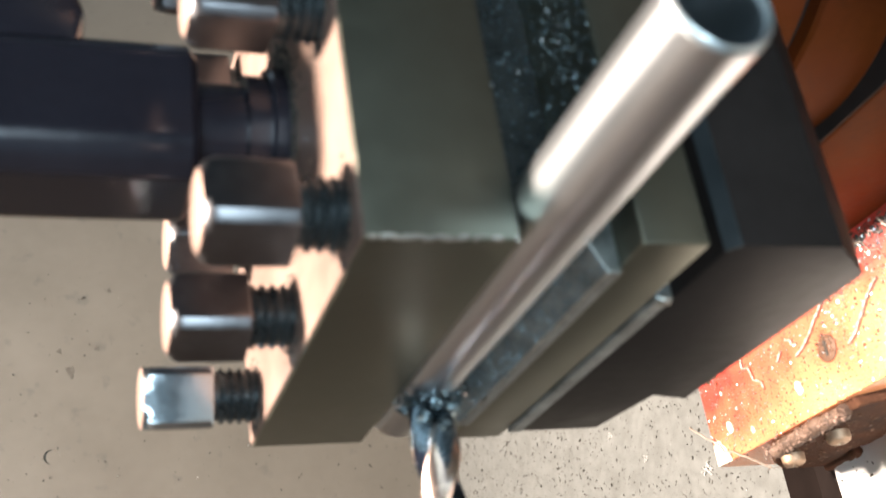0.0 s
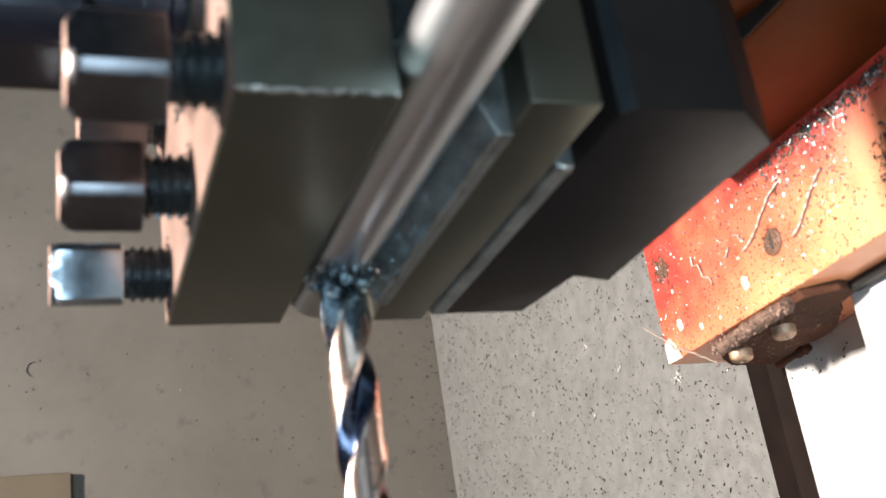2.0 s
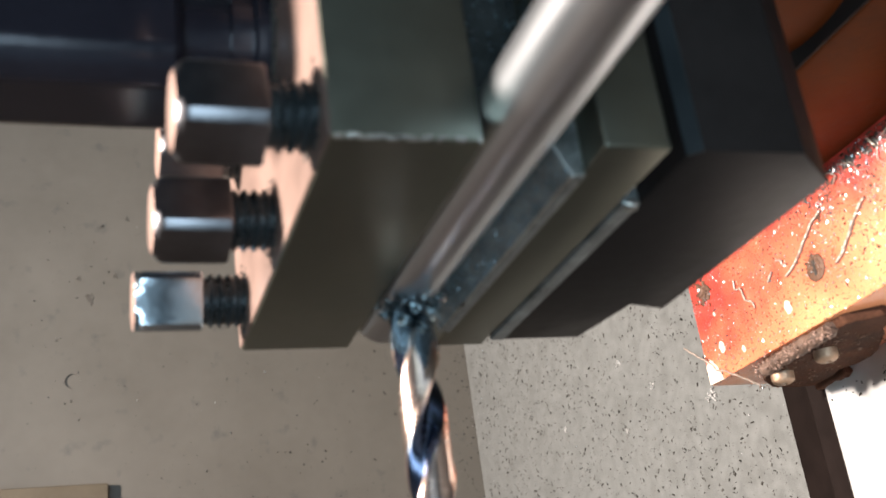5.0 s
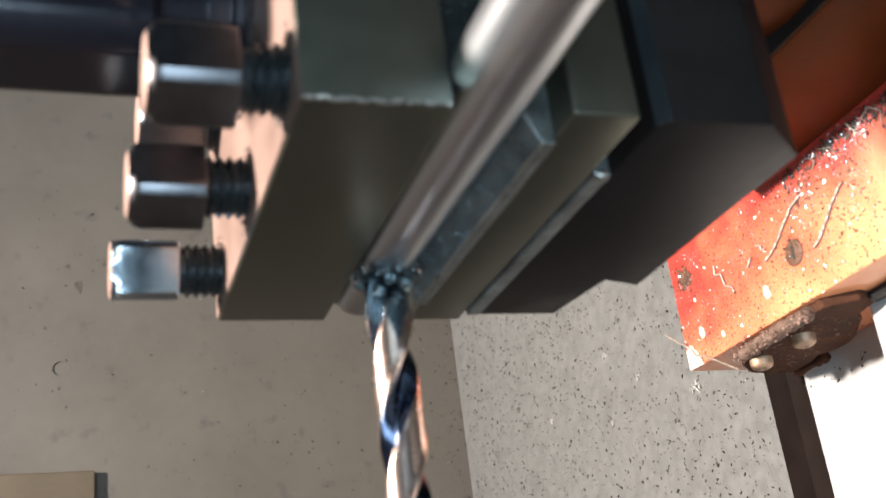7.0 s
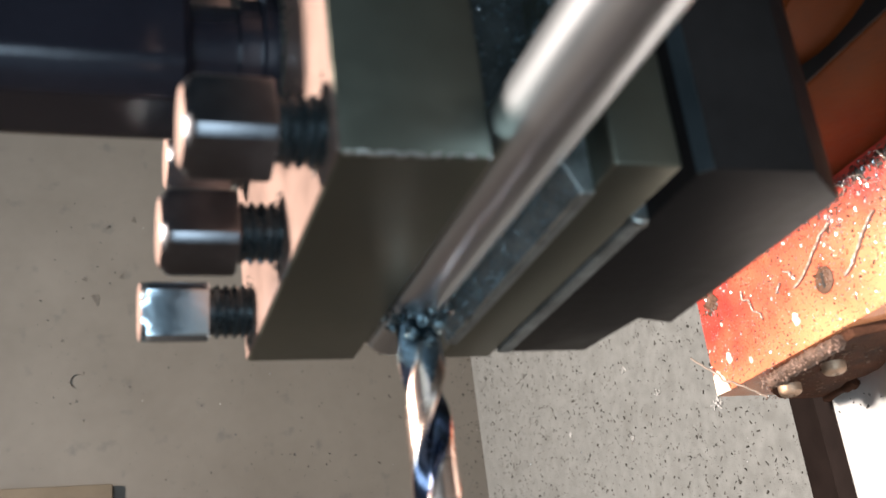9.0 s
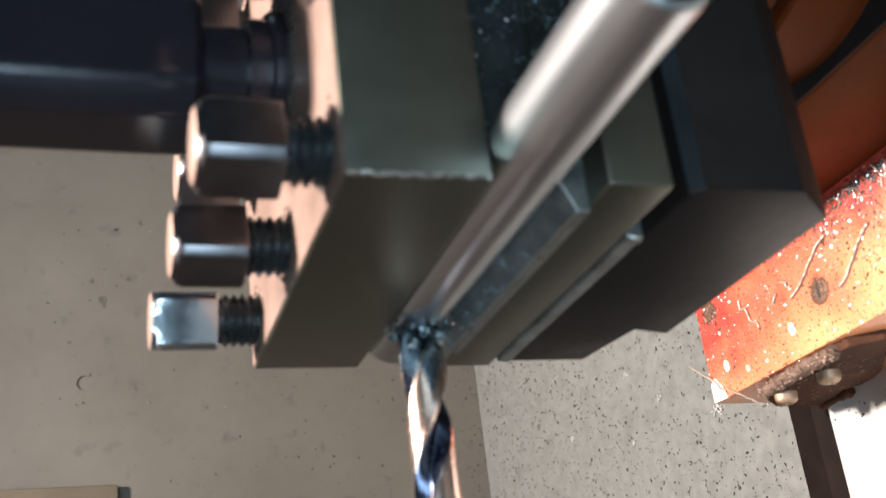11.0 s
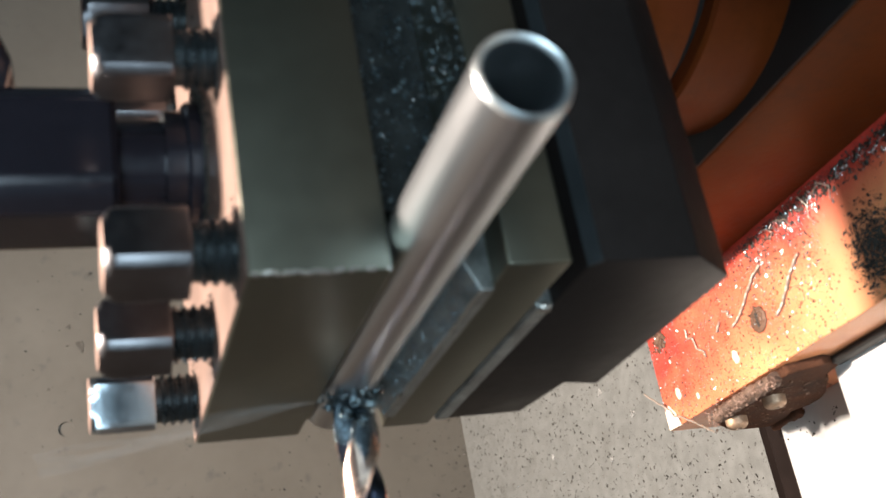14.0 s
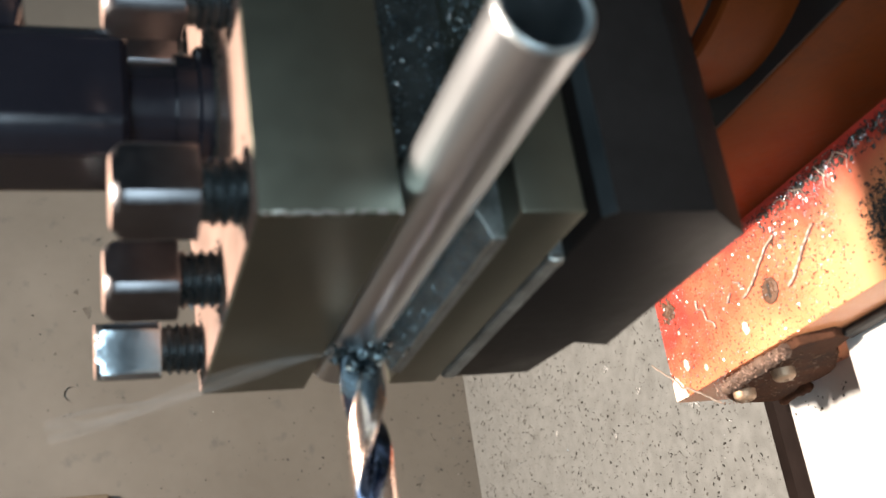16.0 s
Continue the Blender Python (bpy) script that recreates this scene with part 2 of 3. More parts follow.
def setting():
    tray = part("chip_tray", box((-1200, -700, -290), (1400, WALL_Y, -272)), TRAY)
    tray.matrix_world = Matrix.Translation(mm(0, 0, 0))
    tagged(tray, "grimy grey enamelled chip tray strewn with chips", "tray", kind="structure")
    bm = bmesh.new()
    hole = (188.4, 25, 5.4)
    ring = [(hole[0] + hole[2] * math.cos(i * math.pi / 12), hole[1] + hole[2] * math.sin(i * math.pi / 12)) for i in range(24)]
    square = []
    for i in range(24):
        c, s = math.cos(i * math.pi / 12), math.sin(i * math.pi / 12)
        k = 40 / max(abs(c), abs(s))
        square.append((hole[0] + k * c, hole[1] + k * s))
    inner = [bm.verts.new((x * 0.001, 0, z * 0.001)) for x, z in ring]
    deep = [bm.verts.new((x * 0.001, 0.0014, z * 0.001)) for x, z in ring]
    outer = [bm.verts.new((x * 0.001, 0, z * 0.001)) for x, z in square]
    for i in range(24):
        j = (i + 1) % 24
        bm.faces.new((outer[i], outer[j], inner[j], inner[i]))
        bm.faces.new((inner[i], inner[j], deep[j], deep[i]))
    bm.faces.new(deep)
    x0, x1, z0, z1 = hole[0] - 40, hole[0] + 40, hole[1] - 40, hole[1] + 40
    for lo, hi in (((-1200, -290), (x0, 700)), ((x1, -290), (1400, 700)), ((x0, -290), (x1, z0)), ((x0, z1), (x1, 700))):
        bm.faces.new([bm.verts.new((x * 0.001, 0, z * 0.001)) for x, z in ((lo[0], lo[1]), (hi[0], lo[1]), (hi[0], hi[1]), (lo[0], hi[1]))])
    bm.faces.new([bm.verts.new((x, 0.02, z)) for x, z in ((-1.2, -0.29), (1.4, -0.29), (1.4, 0.7), (-1.2, 0.7))])
    splash = part("wall_back", bm, WALL)
    splash.matrix_world = Matrix.Translation(mm(0, WALL_Y, 0))
    tagged(splash, "beige enamelled splash back with a round hole", "splash back", kind="structure")
    for name, lo, hi, mat, label in (
        ("floor", (-2600, -2600, -1092), (2600, 2600, -1072), CONCRETE, "bare grey concrete workshop floor"),
        ("ceiling", (-2600, -2600, 1500), (2600, 2600, 1520), ROOM, "pale plastered workshop ceiling"),
        ("wall_east", (2600, -2600, -1072), (2620, 2600, 1500), ROOM, "pale plastered workshop wall"),
        ("wall_north", (-2600, 2600, -1072), (2600, 2620, 1500), ROOM, "pale plastered workshop wall"),
        ("wall_west", (-2620, -2600, -1072), (-2600, 2600, 1500), ROOM, "pale plastered workshop wall"),
        ("wall_south_low", (-2600, -2620, -1072), (2600, -2600, 250), ROOM, "pale plastered wall under the window"),
        ("wall_south_high", (-2600, -2620, 1350), (2600, -2600, 1500), ROOM, "pale plastered wall over the window"),
        ("wall_south_left", (-2600, -2620, 250), (-2300, -2600, 1350), ROOM, "pale plastered wall beside the window"),
        ("wall_south_right", (0, -2620, 250), (2600, -2600, 1350), ROOM, "pale plastered wall beside the window"),
    ):
        ob = part(name, box(lo, hi), mat)
        ob.matrix_world = Matrix.Translation(mm(0, 0, 0))
        tagged(ob, label, "wall" if "wall" in name else name, kind="structure")


setting()

# ---- bed, saddle, slides ----


def lathe_bed():
    bed = thing("lathe_bed", (0, 0, -272), "ground steel lathe bed way shining in lamp light", "lathe bed")
    part("way", box((-900, 40, 60), (1200, 155, 90), 1.5), BED, bed)
    part("raised_way", box((-900, 40, 88), (1200, 101, 107.6), 1.2), BED, bed)
    part("bed_wall", box((-900, 50, 0), (1200, 150, 60)), BASE, bed)
    # Flat dark strip added where the tray lies in shade beside the bed.
    part("shade_strip", box((-900, 168.5, 0), (1200, 293, 1.6), 0.8), BLACK_BROWN, bed, "dark strip laid over the shaded tray edge by the bed")
    part("rear_flange", box((-900, 150, 78), (1200, 168, 86), 1), BLACK_BROWN, bed, "dark flange along the rear of the bed")


def saddle():
    sad = thing("saddle", (0, 0, -182), "orange painted lathe saddle with chips on top", "saddle")
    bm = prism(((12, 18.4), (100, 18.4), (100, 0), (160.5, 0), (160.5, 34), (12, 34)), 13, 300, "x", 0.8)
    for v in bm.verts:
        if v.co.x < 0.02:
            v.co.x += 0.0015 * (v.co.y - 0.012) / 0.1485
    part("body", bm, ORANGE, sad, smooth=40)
    part("way_wiper", box((11.5, 14, 17.8), (13.6, 97, 22), 0.6), DARK_ENAMEL, sad, "grey wiper strip on the raised way")
    plate = prism(((135, 32.6), (100, 32.2), (94, 25), (96, 19.5), (104, 18.8), (108, 14), (113, 11.4), (120, 6.6), (126, 4.2), (132, 4), (137, 7.6), (141, 5.2), (146, 3.6), (152, 1.2), (153.5, 10), (152.4, 19), (146, 26)), 11.2, 14.4, "x", 0.5)
    wiper = part("wiper_plate", plate, FELT, sad, "grimy brown wiper plate with a ragged foot")
    clog = [(11.4 + U(-0.5, 0.5), 104 + 1.3 * i, 33.2 + U(-0.5, 0.6) - 0.03 * i) for i in range(25)]
    part("felt", rod(clog, 1.9, 10), FLOCK, wiper, "pinkish felt strip clogged with filings", smooth=60)
    part("felt_foot", rod([(11.2 + U(-0.4, 0.4), 138 + 1.3 * i, 3.4 + U(-0.6, 0.6)) for i in range(12)], 1.5, 8), FELT, wiper, smooth=60)
    for y, z in ((139, 24.6), (120, 24.0)):
        bm = lathe(((3.2, 0), (3.1, -1.9), (2.8, -2.5), (2.0, -3.0), (1.0, -3.1), (0.8, -2.5), (0.3, -2.5)), 28, "x")
        bmesh.ops.translate(bm, verts=bm.verts, vec=Vector((11.2, y, z)) * 0.001)
        part("screw", bm, BRASS, wiper, "dull round-headed screw", smooth=40)
    bm = lathe(((3.5, 33.2), (3.5, 34.25), (3.1, 34.5)), 28)
    bmesh.ops.translate(bm, verts=bm.verts, vec=(0.0272, 0.1025, 0))
    plug = part("plug_screw", bm, RUST, sad, "rusty slotted plug screw", smooth=40)
    part("slot", box((25.2, 102.0, 34.4), (29.2, 103.0, 34.62)), GRIT, plug)
    for x, y, r in ((22.3, 117, 1.7), (23, 150, 1.6), (19, 140, 0.9), (33, 150, 0.6)):
        bm = lathe(((r, 33.9), (r * 0.9, 34.15), (r * 0.4, 34.2)), 14, squash=lambda a, q, h: q * (1 + 0.22 * math.sin(2 * a + 1) + 0.12 * math.sin(5 * a)))
        bmesh.ops.translate(bm, verts=bm.verts, vec=(x * 0.001, y * 0.001, 0))
        part("bare_spot", bm, PALE, sad, "pale chip in the paint")

    part("bare_corner", prism(((14.7, 159.9), (14.3, 152.6), (18.6, 154.4), (21.6, 157.2), (20.4, 159.9)), 33.6, 34.2, "z", 0.15), PALE, sad, "paint worn off the corner")


def slides():
    cross = thing("cross_slide", (0, 0, -148), "orange painted cross slide under the tool post", "cross slide")
    part("body", box((49, -4, 0), (240, 112, 34.3), 1.0), SHADED_ORANGE, cross, smooth=40)
    part("dark_top", box((49.4, -3.6, 34.1), (239, 111, 34.9), 0.3), DARK_ENAMEL, cross, "near-black flat top of the cross slide")
    bm = lathe(((42, 34.5), (42, 50.5), (41.2, 51.2)), 96)
    bmesh.ops.translate(bm, verts=bm.verts, vec=(0.0945, 0.041, 0))
    part("swivel", bm, SHADED_ORANGE, cross, smooth=40)
    top = thing("compound_slide", (0, 0, -111), "dark steel compound slide carrying the tool post", "compound slide")
    # Added dark block that shades the cross slide and fills its dark corner.
    part("shade_block", box((50, -160, -30), (300, -4.5, 26), 2), BASE, top)
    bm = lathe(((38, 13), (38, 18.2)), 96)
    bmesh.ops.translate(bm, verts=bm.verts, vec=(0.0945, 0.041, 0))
    part("gap_ring", bm, DARK_ENAMEL, top, "near-black ring in the gap over the swivel")
    bm = lathe(((42, 18), (42, 36)), 96)
    bmesh.ops.translate(bm, verts=bm.verts, vec=(0.0945, 0.041, 0))
    part("swivel_flange", bm, SHADED_ORANGE, top, "dull orange swivel flange", smooth=40)
    part("slide_block", prism(((1.6, 62.5), (0, 60.9), (-0.2, 45.2), (7.9, 35.5), (58.7, 36.0), (55.2, 44.4), (73.3, 46.7), (73.5, 62.5)), 0, 320, "x", 0.4), BASE, top, smooth=25)
    # Lighter bluish strip paints the window's sheen onto the chamfer.
    part("sheen_edge", prism(((1.75, 62.42), (0.05, 60.72), (-0.1, 60.88), (1.58, 62.6)), -0.05, 320, "x"), SHEEN, top, "chamfer strip coloured as bluish window sheen")
    plate = part("seat_plate", box((-0.35, 15.6, 62.4), (110, 73, 65.2), 0.4), SHIM, top, "thin rubbed steel seat plate")
    bm = lathe(((0.9, -0.9), (1.0, 0.0), (0.7, 0.7)), 10)
    bmesh.ops.translate(bm, verts=bm.verts, vec=(0.0, 0.0162, 0.0638))
    part("burr", bm, EDGE, plate, "bright burr on the plate end", smooth=40)


lathe_bed()
saddle()
slides()

# ---- tool post with its bolts ----


def square_head(bm, half, lo, hi, turn):
    """A square bolt head with a turned chamfer on top."""
    segs = 48
    def ring(scale_, h, cap):
        out = []
        for i in range(segs):
            a = 2 * math.pi * i / segs
            c, s = math.cos(a), math.sin(a)
            r = half / max(abs(c), abs(s))
            r = min(r, half * 1.29) * scale_
            r = min(r, cap)
            out.append(bm.verts.new(Vector((r * math.cos(a + turn), r * math.sin(a + turn), h)) * 0.001))
        return out
    h2 = hi - 2.0
    rings = [ring(0.97, lo, 99), ring(1, lo + 0.3, 99), ring(1, h2, 99), ring(1, hi - 1.1, half * 1.2), ring(1, hi - 0.25, half * 1.02), ring(1, hi, half * 0.9)]
    for a, b in zip(rings, rings[1:]):
        for i in range(segs):
            bm.faces.new((a[i], a[(i + 1) % segs], b[(i + 1) % segs], b[i]))
    bm.faces.new(rings[0])
    bm.faces.new(rings[-1])
    return bm


def thread_profile(r, lo, hi, pitch):
    out, h = [(r - 0.6, lo)], lo
    while h < hi - pitch:
        out += [(r - 0.65, h + 0.15 * pitch), (r, h + 0.5 * pitch), (r, h + 0.6 * pitch), (r - 0.65, h + 0.95 * pitch)]
        h += pitch
    return out + [(r - 0.6, hi)]


BOLTS = [(7.2, 8, 6.3, 0.22), (7.7, 39.3, 6.6, 0.24), (7.0, 70, 7.6, -0.36), (38.5, 8, 6.5, -0.07), (67, 8, 7.0, 0.3), (67, 38, 6.6, 0.8), (67, 67, 2.0, 0.1), (34.5, 67, 3.0, 0.6)]


def tool_post():
    post = thing("tool_post", (0, 0, -46), "olive-grey oiled steel four-way tool post", "tool post")
    part("top_plate", box((0, 0, 26.7), (75, 76.2, 46), 0.35, 3), POST, post, smooth=40)
    # Thin layer that paints the lamp-lit look onto the plate's top.
    part("lit_top", box((0.3, 0.3, 45.6), (74.7, 75.9, 46.25), 0.12), LIT_STEEL, post, "top face of the plate in lamp-lit peach steel")
    part("core", box((18, 18, 9.5), (60, 60, 27)), CORE, post, "black core covered in fine chips")
    part("lower_plate", box((0, 0, 0.5), (75, 76.2, 10.3), 0.5, 3), POST, post, smooth=40)
    burr = [(0.35 + random.uniform(-0.12, 0.1), 0.35 + random.uniform(-0.12, 0.1), 27 + 0.62 * i) for i in range(31)]
    part("worn_corner", rod(burr, 0.42, 6), EDGE, post, "bright burred corner edge", smooth=60)
    for x, y, gap, turn in BOLTS:
        bolt = part("clamp_bolt", lathe(thread_profile(4.7, 30, 46 + gap, 1.5), 28), THREAD, post, "oily black threaded shank", smooth=30)
        bolt.location = (x * 0.001, y * 0.001, 0)
        # Only the far left bolt carries the painted sky reflection.
        bright = y == 70
        bm = square_head(bmesh.new(), 5.0, 46 + gap, 57.3 + gap, turn)
        # The top of each head takes the same lamp-lit peach colour.
        for f in bm.faces:
            f.material_index = int(f.calc_center_median().z * 1000 > 57.1 + gap)
        head = part("head", bm, SKY_LIT if bright else BOLT, bolt, "square steel bolt head", smooth=30)
        head.data.materials.append(LIT_STEEL)


HUB_TURN = radians(-138)


def handle():
    lever = thing("locking_lever", (36.8, 37.2, 0), "blackened steel locking lever on the tool post", "lever")
    part("washer", lathe(((11, 0), (11, 2.2), (10.4, 2.8)), 48), BLACK, lever, smooth=30)
    part("nut", lathe(((9.6, 2.8), (9.6, 6), (8.0, 6.2), (8.0, 13.5)), 48), BLACK, lever, smooth=30)
    def square(a, r, h):
        b = (a - HUB_TURN) % (math.pi / 2) - math.pi / 4
        return min(11.2 / math.cos(b), 13.2) * r / 14.6
    part("hub", lathe(((13.2, 13.5), (14.6, 14.6), (14.6, 60), (13.4, 61.5)), 96, squash=square), BLACK, lever, smooth=30)
    part("arm", prism(((8, 30), (16, 28.5), (31, 34.5), (90, 62), (90, 80), (8, 58)), -8, 8, "y", 2), BLACK, lever, smooth=40)


tool_post()
handle()

# ---- tube, packing, drill ----
TUBE_X, TUBE_Z, TUBE_R = 5.2, -25.2, 5.8


def hoop(profile, segs=64):
    """An open turned shell along y from (radius, y) pairs in mm."""
    bm, rings = bmesh.new(), []
    for r, h in profile:
        rings.append([bm.verts.new(Vector((r * math.cos(6.28318 * i / segs), h, r * math.sin(6.28318 * i / segs))) * 0.001) for i in range(segs)])
    for a, b in zip(rings, rings[1:]):
        for i in range(segs):
            bm.faces.new((a[i], a[(i + 1) % segs], b[(i + 1) % segs], b[i]))
    return bm


def tube():
    pipe = thing("steel_tube", (TUBE_X, 0, TUBE_Z), "bright steel tube clamped in the tool post slot", "tube")
    part("tube_wall", hoop([(5.3, 72.5), (5.8, 72.1), (5.8, -37.4)]), TUBE, pipe, smooth=40)
    part("end_rim", hoop([(5.8, -37.4), (5.68, -37.95), (5.3, -38.3), (4.9, -38.1), (4.7, -37.6)]), RIM, pipe, "bright rounded cut end", smooth=60)
    part("bore", hoop([(4.7, -37.6), (4.7, 72.5), (5.3, 72.5)]), BORE, pipe, "dull dark bore of the tube", smooth=40)


def packing():
    strip = thing("packing_strip", (0, 0, 0), "oily dark steel packing strip under the tube", "packing strip")
    part("bar", prism(((-1.0, -35.7), (15, -35.7), (15, -31), (4.5, -31), (-1.0, -33.6)), 6.3, 66, "y", 0.3), SHIM, strip)
    edge = [(-0.86 + random.uniform(-0.04, 0.04), 6.6 + 0.99 * i, -33.62 + random.uniform(-0.04, 0.04)) for i in range(60)]
    part("worn_edge", rod(edge, 0.2, 6), EDGE, strip, "rubbed bright edge", smooth=60)


DRILL_Y, DRILL_Z, DRILL_R, PITCH = 55.5, -25.3, 3.9, 42.0


def flute(a):
    """The drill's section: two lands with a narrow margin and two deep round flutes."""
    b = (a + math.pi / 2) % math.pi - math.pi / 2
    if abs(b) > 0.86:
        k = (abs(b) - 0.86) / (math.pi / 2 - 0.86)
        return 1 - 0.66 * math.sin(k * math.pi / 2) ** 0.75
    return 1.0 if b > 0.62 else 0.955


def drill():
    """The drill lies along x, with its point at the tube and its shank towards the headstock."""
    bit = thing("drill_bit", (0, DRILL_Y, DRILL_Z), "bright steel twist drill turning into the tube", "drill")
    bm, segs, rings = bmesh.new(), 64, []
    stations = [(2.4, 0.03), (1.2, 0.5), (0.7, 0.97), (0.6, 1.0)] + [(0.6 - 0.8 * i, 1.0) for i in range(1, 190)]
    for x, k in stations:
        turn = 2 * math.pi * x / PITCH
        ring = []
        for i in range(segs):
            a = 2 * math.pi * i / segs
            r = flute(a) * DRILL_R * k
            ring.append(bm.verts.new(Vector((x, r * math.cos(a + turn), r * math.sin(a + turn))) * 0.001))
        rings.append(ring)
    for a, b in zip(rings, rings[1:]):
        for i in range(segs):
            bm.faces.new((a[i], a[(i + 1) % segs], b[(i + 1) % segs], b[i]))
    bm.faces.new(rings[0])
    bm.faces.new(rings[-1])
    for f in bm.faces:
        c = f.calc_center_median()
        f.material_index = 2 if c.x > -0.0098 - 0.0022 * math.sin(5 * math.atan2(c.z, c.y)) else int(math.hypot(c.y, c.z) < 0.00088 * DRILL_R)
    body = part("fluted_body", bm, DRILL, bit, smooth=35)
    body.data.materials.append(FLUTE)
    body.data.materials.append(OIL)
    return bit


tube()
packing()
bit = drill()


# ---- swarf, filings and dirt ----


def flake(bm, at, size, tilt, turn, thick=0.25, up=(0, 0, 1)):
    """A small bent metal chip: a four-sided plate with thickness."""
    n = Vector(up)
    m = n.to_track_quat("Z", "Y").to_matrix() @ (Matrix.Rotation(turn, 3, "Z") @ Matrix.Rotation(tilt, 3, "X"))
    l, w, t = size * random.uniform(0.7, 1.3), size * random.uniform(0.3, 0.95), size * thick
    k = random.uniform(0.3, 0.9)
    corners = [(-l, -w * k, 0), (l, -w, 0), (l * k, w, 0), (-l, w * k, 0)]
    low = [bm.verts.new((Vector(at) + m @ Vector(c)) * 0.001) for c in corners]
    high = [bm.verts.new((Vector(at) + m @ Vector((c[0] * 0.85, c[1] * 0.85, t + (0.3 * t if i % 2 else 0)))) * 0.001) for i, c in enumerate(corners)]
    bm.faces.new(low[::-1])
    bm.faces.new(high)
    for i in range(4):
        j = (i + 1) % 4
        bm.faces.new((low[i], low[j], high[j], high[i]))


def strewn(name, label, mat, places, up=(0, 0, 1), lean=0.35):
    """Many chips, each (x, y, z, size), as one heap that nobody could count."""
    bm = bmesh.new()
    for x, y, z, size in places:
        flake(bm, (x, y, z), size, random.uniform(-lean, lean), random.uniform(0, 6.28), random.uniform(0.2, 0.5), up)
    ob = part(name, bm, mat)
    ob.matrix_world = Matrix.Translation(mm(0, 0, 0))
    return tagged(ob, label, "chips", kind="stuff")


def skewed(lo, hi):
    """A chip size: mostly small, now and then large."""
    return lo + (hi - lo) * random.random() ** 3


strewn("tray_chips", "dark steel chips strewn over the grey chip tray", GRIT, [(U(-60, 330), U(215, 672), -272, skewed(0.13, 1.1)) for _ in range(8000)], lean=1.2)
strewn("tray_dust", "grey-brown fine swarf lying over the chip tray", DUST, [(U(-60, 330), U(215, 672), -272, skewed(0.12, 0.9)) for _ in range(9000)], lean=1.0)
clumps = [(U(-20, 280), U(230, 660)) for _ in range(60)]
strewn("tray_grit", "clumps of dark oily grit on the chip tray", GRIT, [(x + random.gauss(0, 3), y + random.gauss(0, 3), -272, skewed(0.3, 1.1)) for x, y in clumps for _ in range(9)], lean=1.3)
strewn("tray_glitter", "bright steel chips on the chip tray", CHIP, [(U(-60, 330), U(215, 672), -271.9, skewed(0.18, 0.8)) for _ in range(900)])
strewn("wall_specks", "dark chips stuck to the oily splash back", GRIT, [(U(-50, 330), WALL_Y - 0.1, -272 + 330 * random.random() ** 2.6, skewed(0.18, 0.95)) for _ in range(1700)], (0, -1, 0))
strewn("wall_glitter", "bright chips stuck to the oily splash back", CHIP, [(U(-50, 330), WALL_Y - 0.1, -272 + 260 * random.random() ** 1.8, skewed(0.3, 0.9)) for _ in range(110)], (0, -1, 0))

TOP = -148
fine = [(U(13.5, 48), U(70, 160), TOP, skewed(0.09, 0.36)) for _ in range(4800)]
for x, y, s, n in ((41, 153, 1.7, 170), (41, 91, 3.2, 150), (44, 80, 3.5, 140), (46, 70, 3, 120), (38, 96, 2.5, 70), (27.2, 102.5, 2.2, 110), (26, 88, 5, 60), (20, 150, 4, 40), (34, 76, 4, 60)):
    fine += [(min(48.5, random.gauss(x, s)), random.gauss(y, s), TOP, skewed(0.12, 0.6)) for _ in range(n)]
fine = [f for f in fine if 13.6 < f[0] < 48.6 and f[1] < 160]
strewn("saddle_filings", "bright steel filings on the orange saddle", CHIP, [f for i, f in enumerate(fine) if i % 5 < 3] + [(random.gauss(27.2, 1.6), random.gauss(102.5, 1.6), TOP + 0.5, skewed(0.1, 0.3)) for _ in range(40)])
strewn("saddle_grit", "dark gritty filings on the orange saddle", RUST, [f for i, f in enumerate(fine) if i % 5 > 2] + [(random.gauss(41, 1.6), random.gauss(153, 1.9), TOP + 0.1, skewed(0.25, 0.8)) for _ in range(170)] + [(random.gauss(27.2, 1.7), random.gauss(102.5, 1.7), TOP + 0.5, skewed(0.12, 0.4)) for _ in range(150)])
# The second scatter of grit thickens the shade beside the cross slide.
strewn("saddle_sludge", "patch of black oily grit, with more grit darkening the slide's shade band", GRIT, [(min(47, max(14, random.gauss(25, 4.5))), random.gauss(54, 4.2), TOP + 0.1, skewed(0.12, 0.45)) for _ in range(2600)] + [(U(42, 48.5), U(40, 108), TOP, skewed(0.12, 0.4)) for _ in range(700)], lean=0.8)
strewn("slide_filings", "steel filings along the foot of the cross slide", GRIT, [(47.2 - abs(random.gauss(0, 2.4)), U(20, 100), TOP, skewed(0.2, 0.9)) for _ in range(420)])
strewn("slide_glitter", "bright filings along the foot of the cross slide", CHIP, [(47.2 - abs(random.gauss(0, 2.2)), U(20, 100), TOP + 0.2, skewed(0.15, 0.6)) for _ in range(420)])
strewn("bed_filings", "dark filings banked against the bed wiper", GRIT, [(U(3.5, 9.5) if random.random() < 0.5 else U(7, 9), U(106, 155), -182, skewed(0.2, 0.6)) for _ in range(30)])
strewn("wiper_filings", "dark filings clinging to the wiper plate", RUST, [(11.1, y, z, skewed(0.15, 0.6)) for y, z in [(U(106, 152), U(-173, -152)) for _ in range(260)]], (-1, 0, 0))
strewn("felt_filings", "brown filings clogging the felt strip", FLUFF, [(11.2 + random.gauss(0, 1.0), U(103, 137), -147.4 + random.gauss(0, 0.5), skewed(0.15, 0.55)) for _ in range(420)], (-0.5, 0, 0.86), lean=1.0)
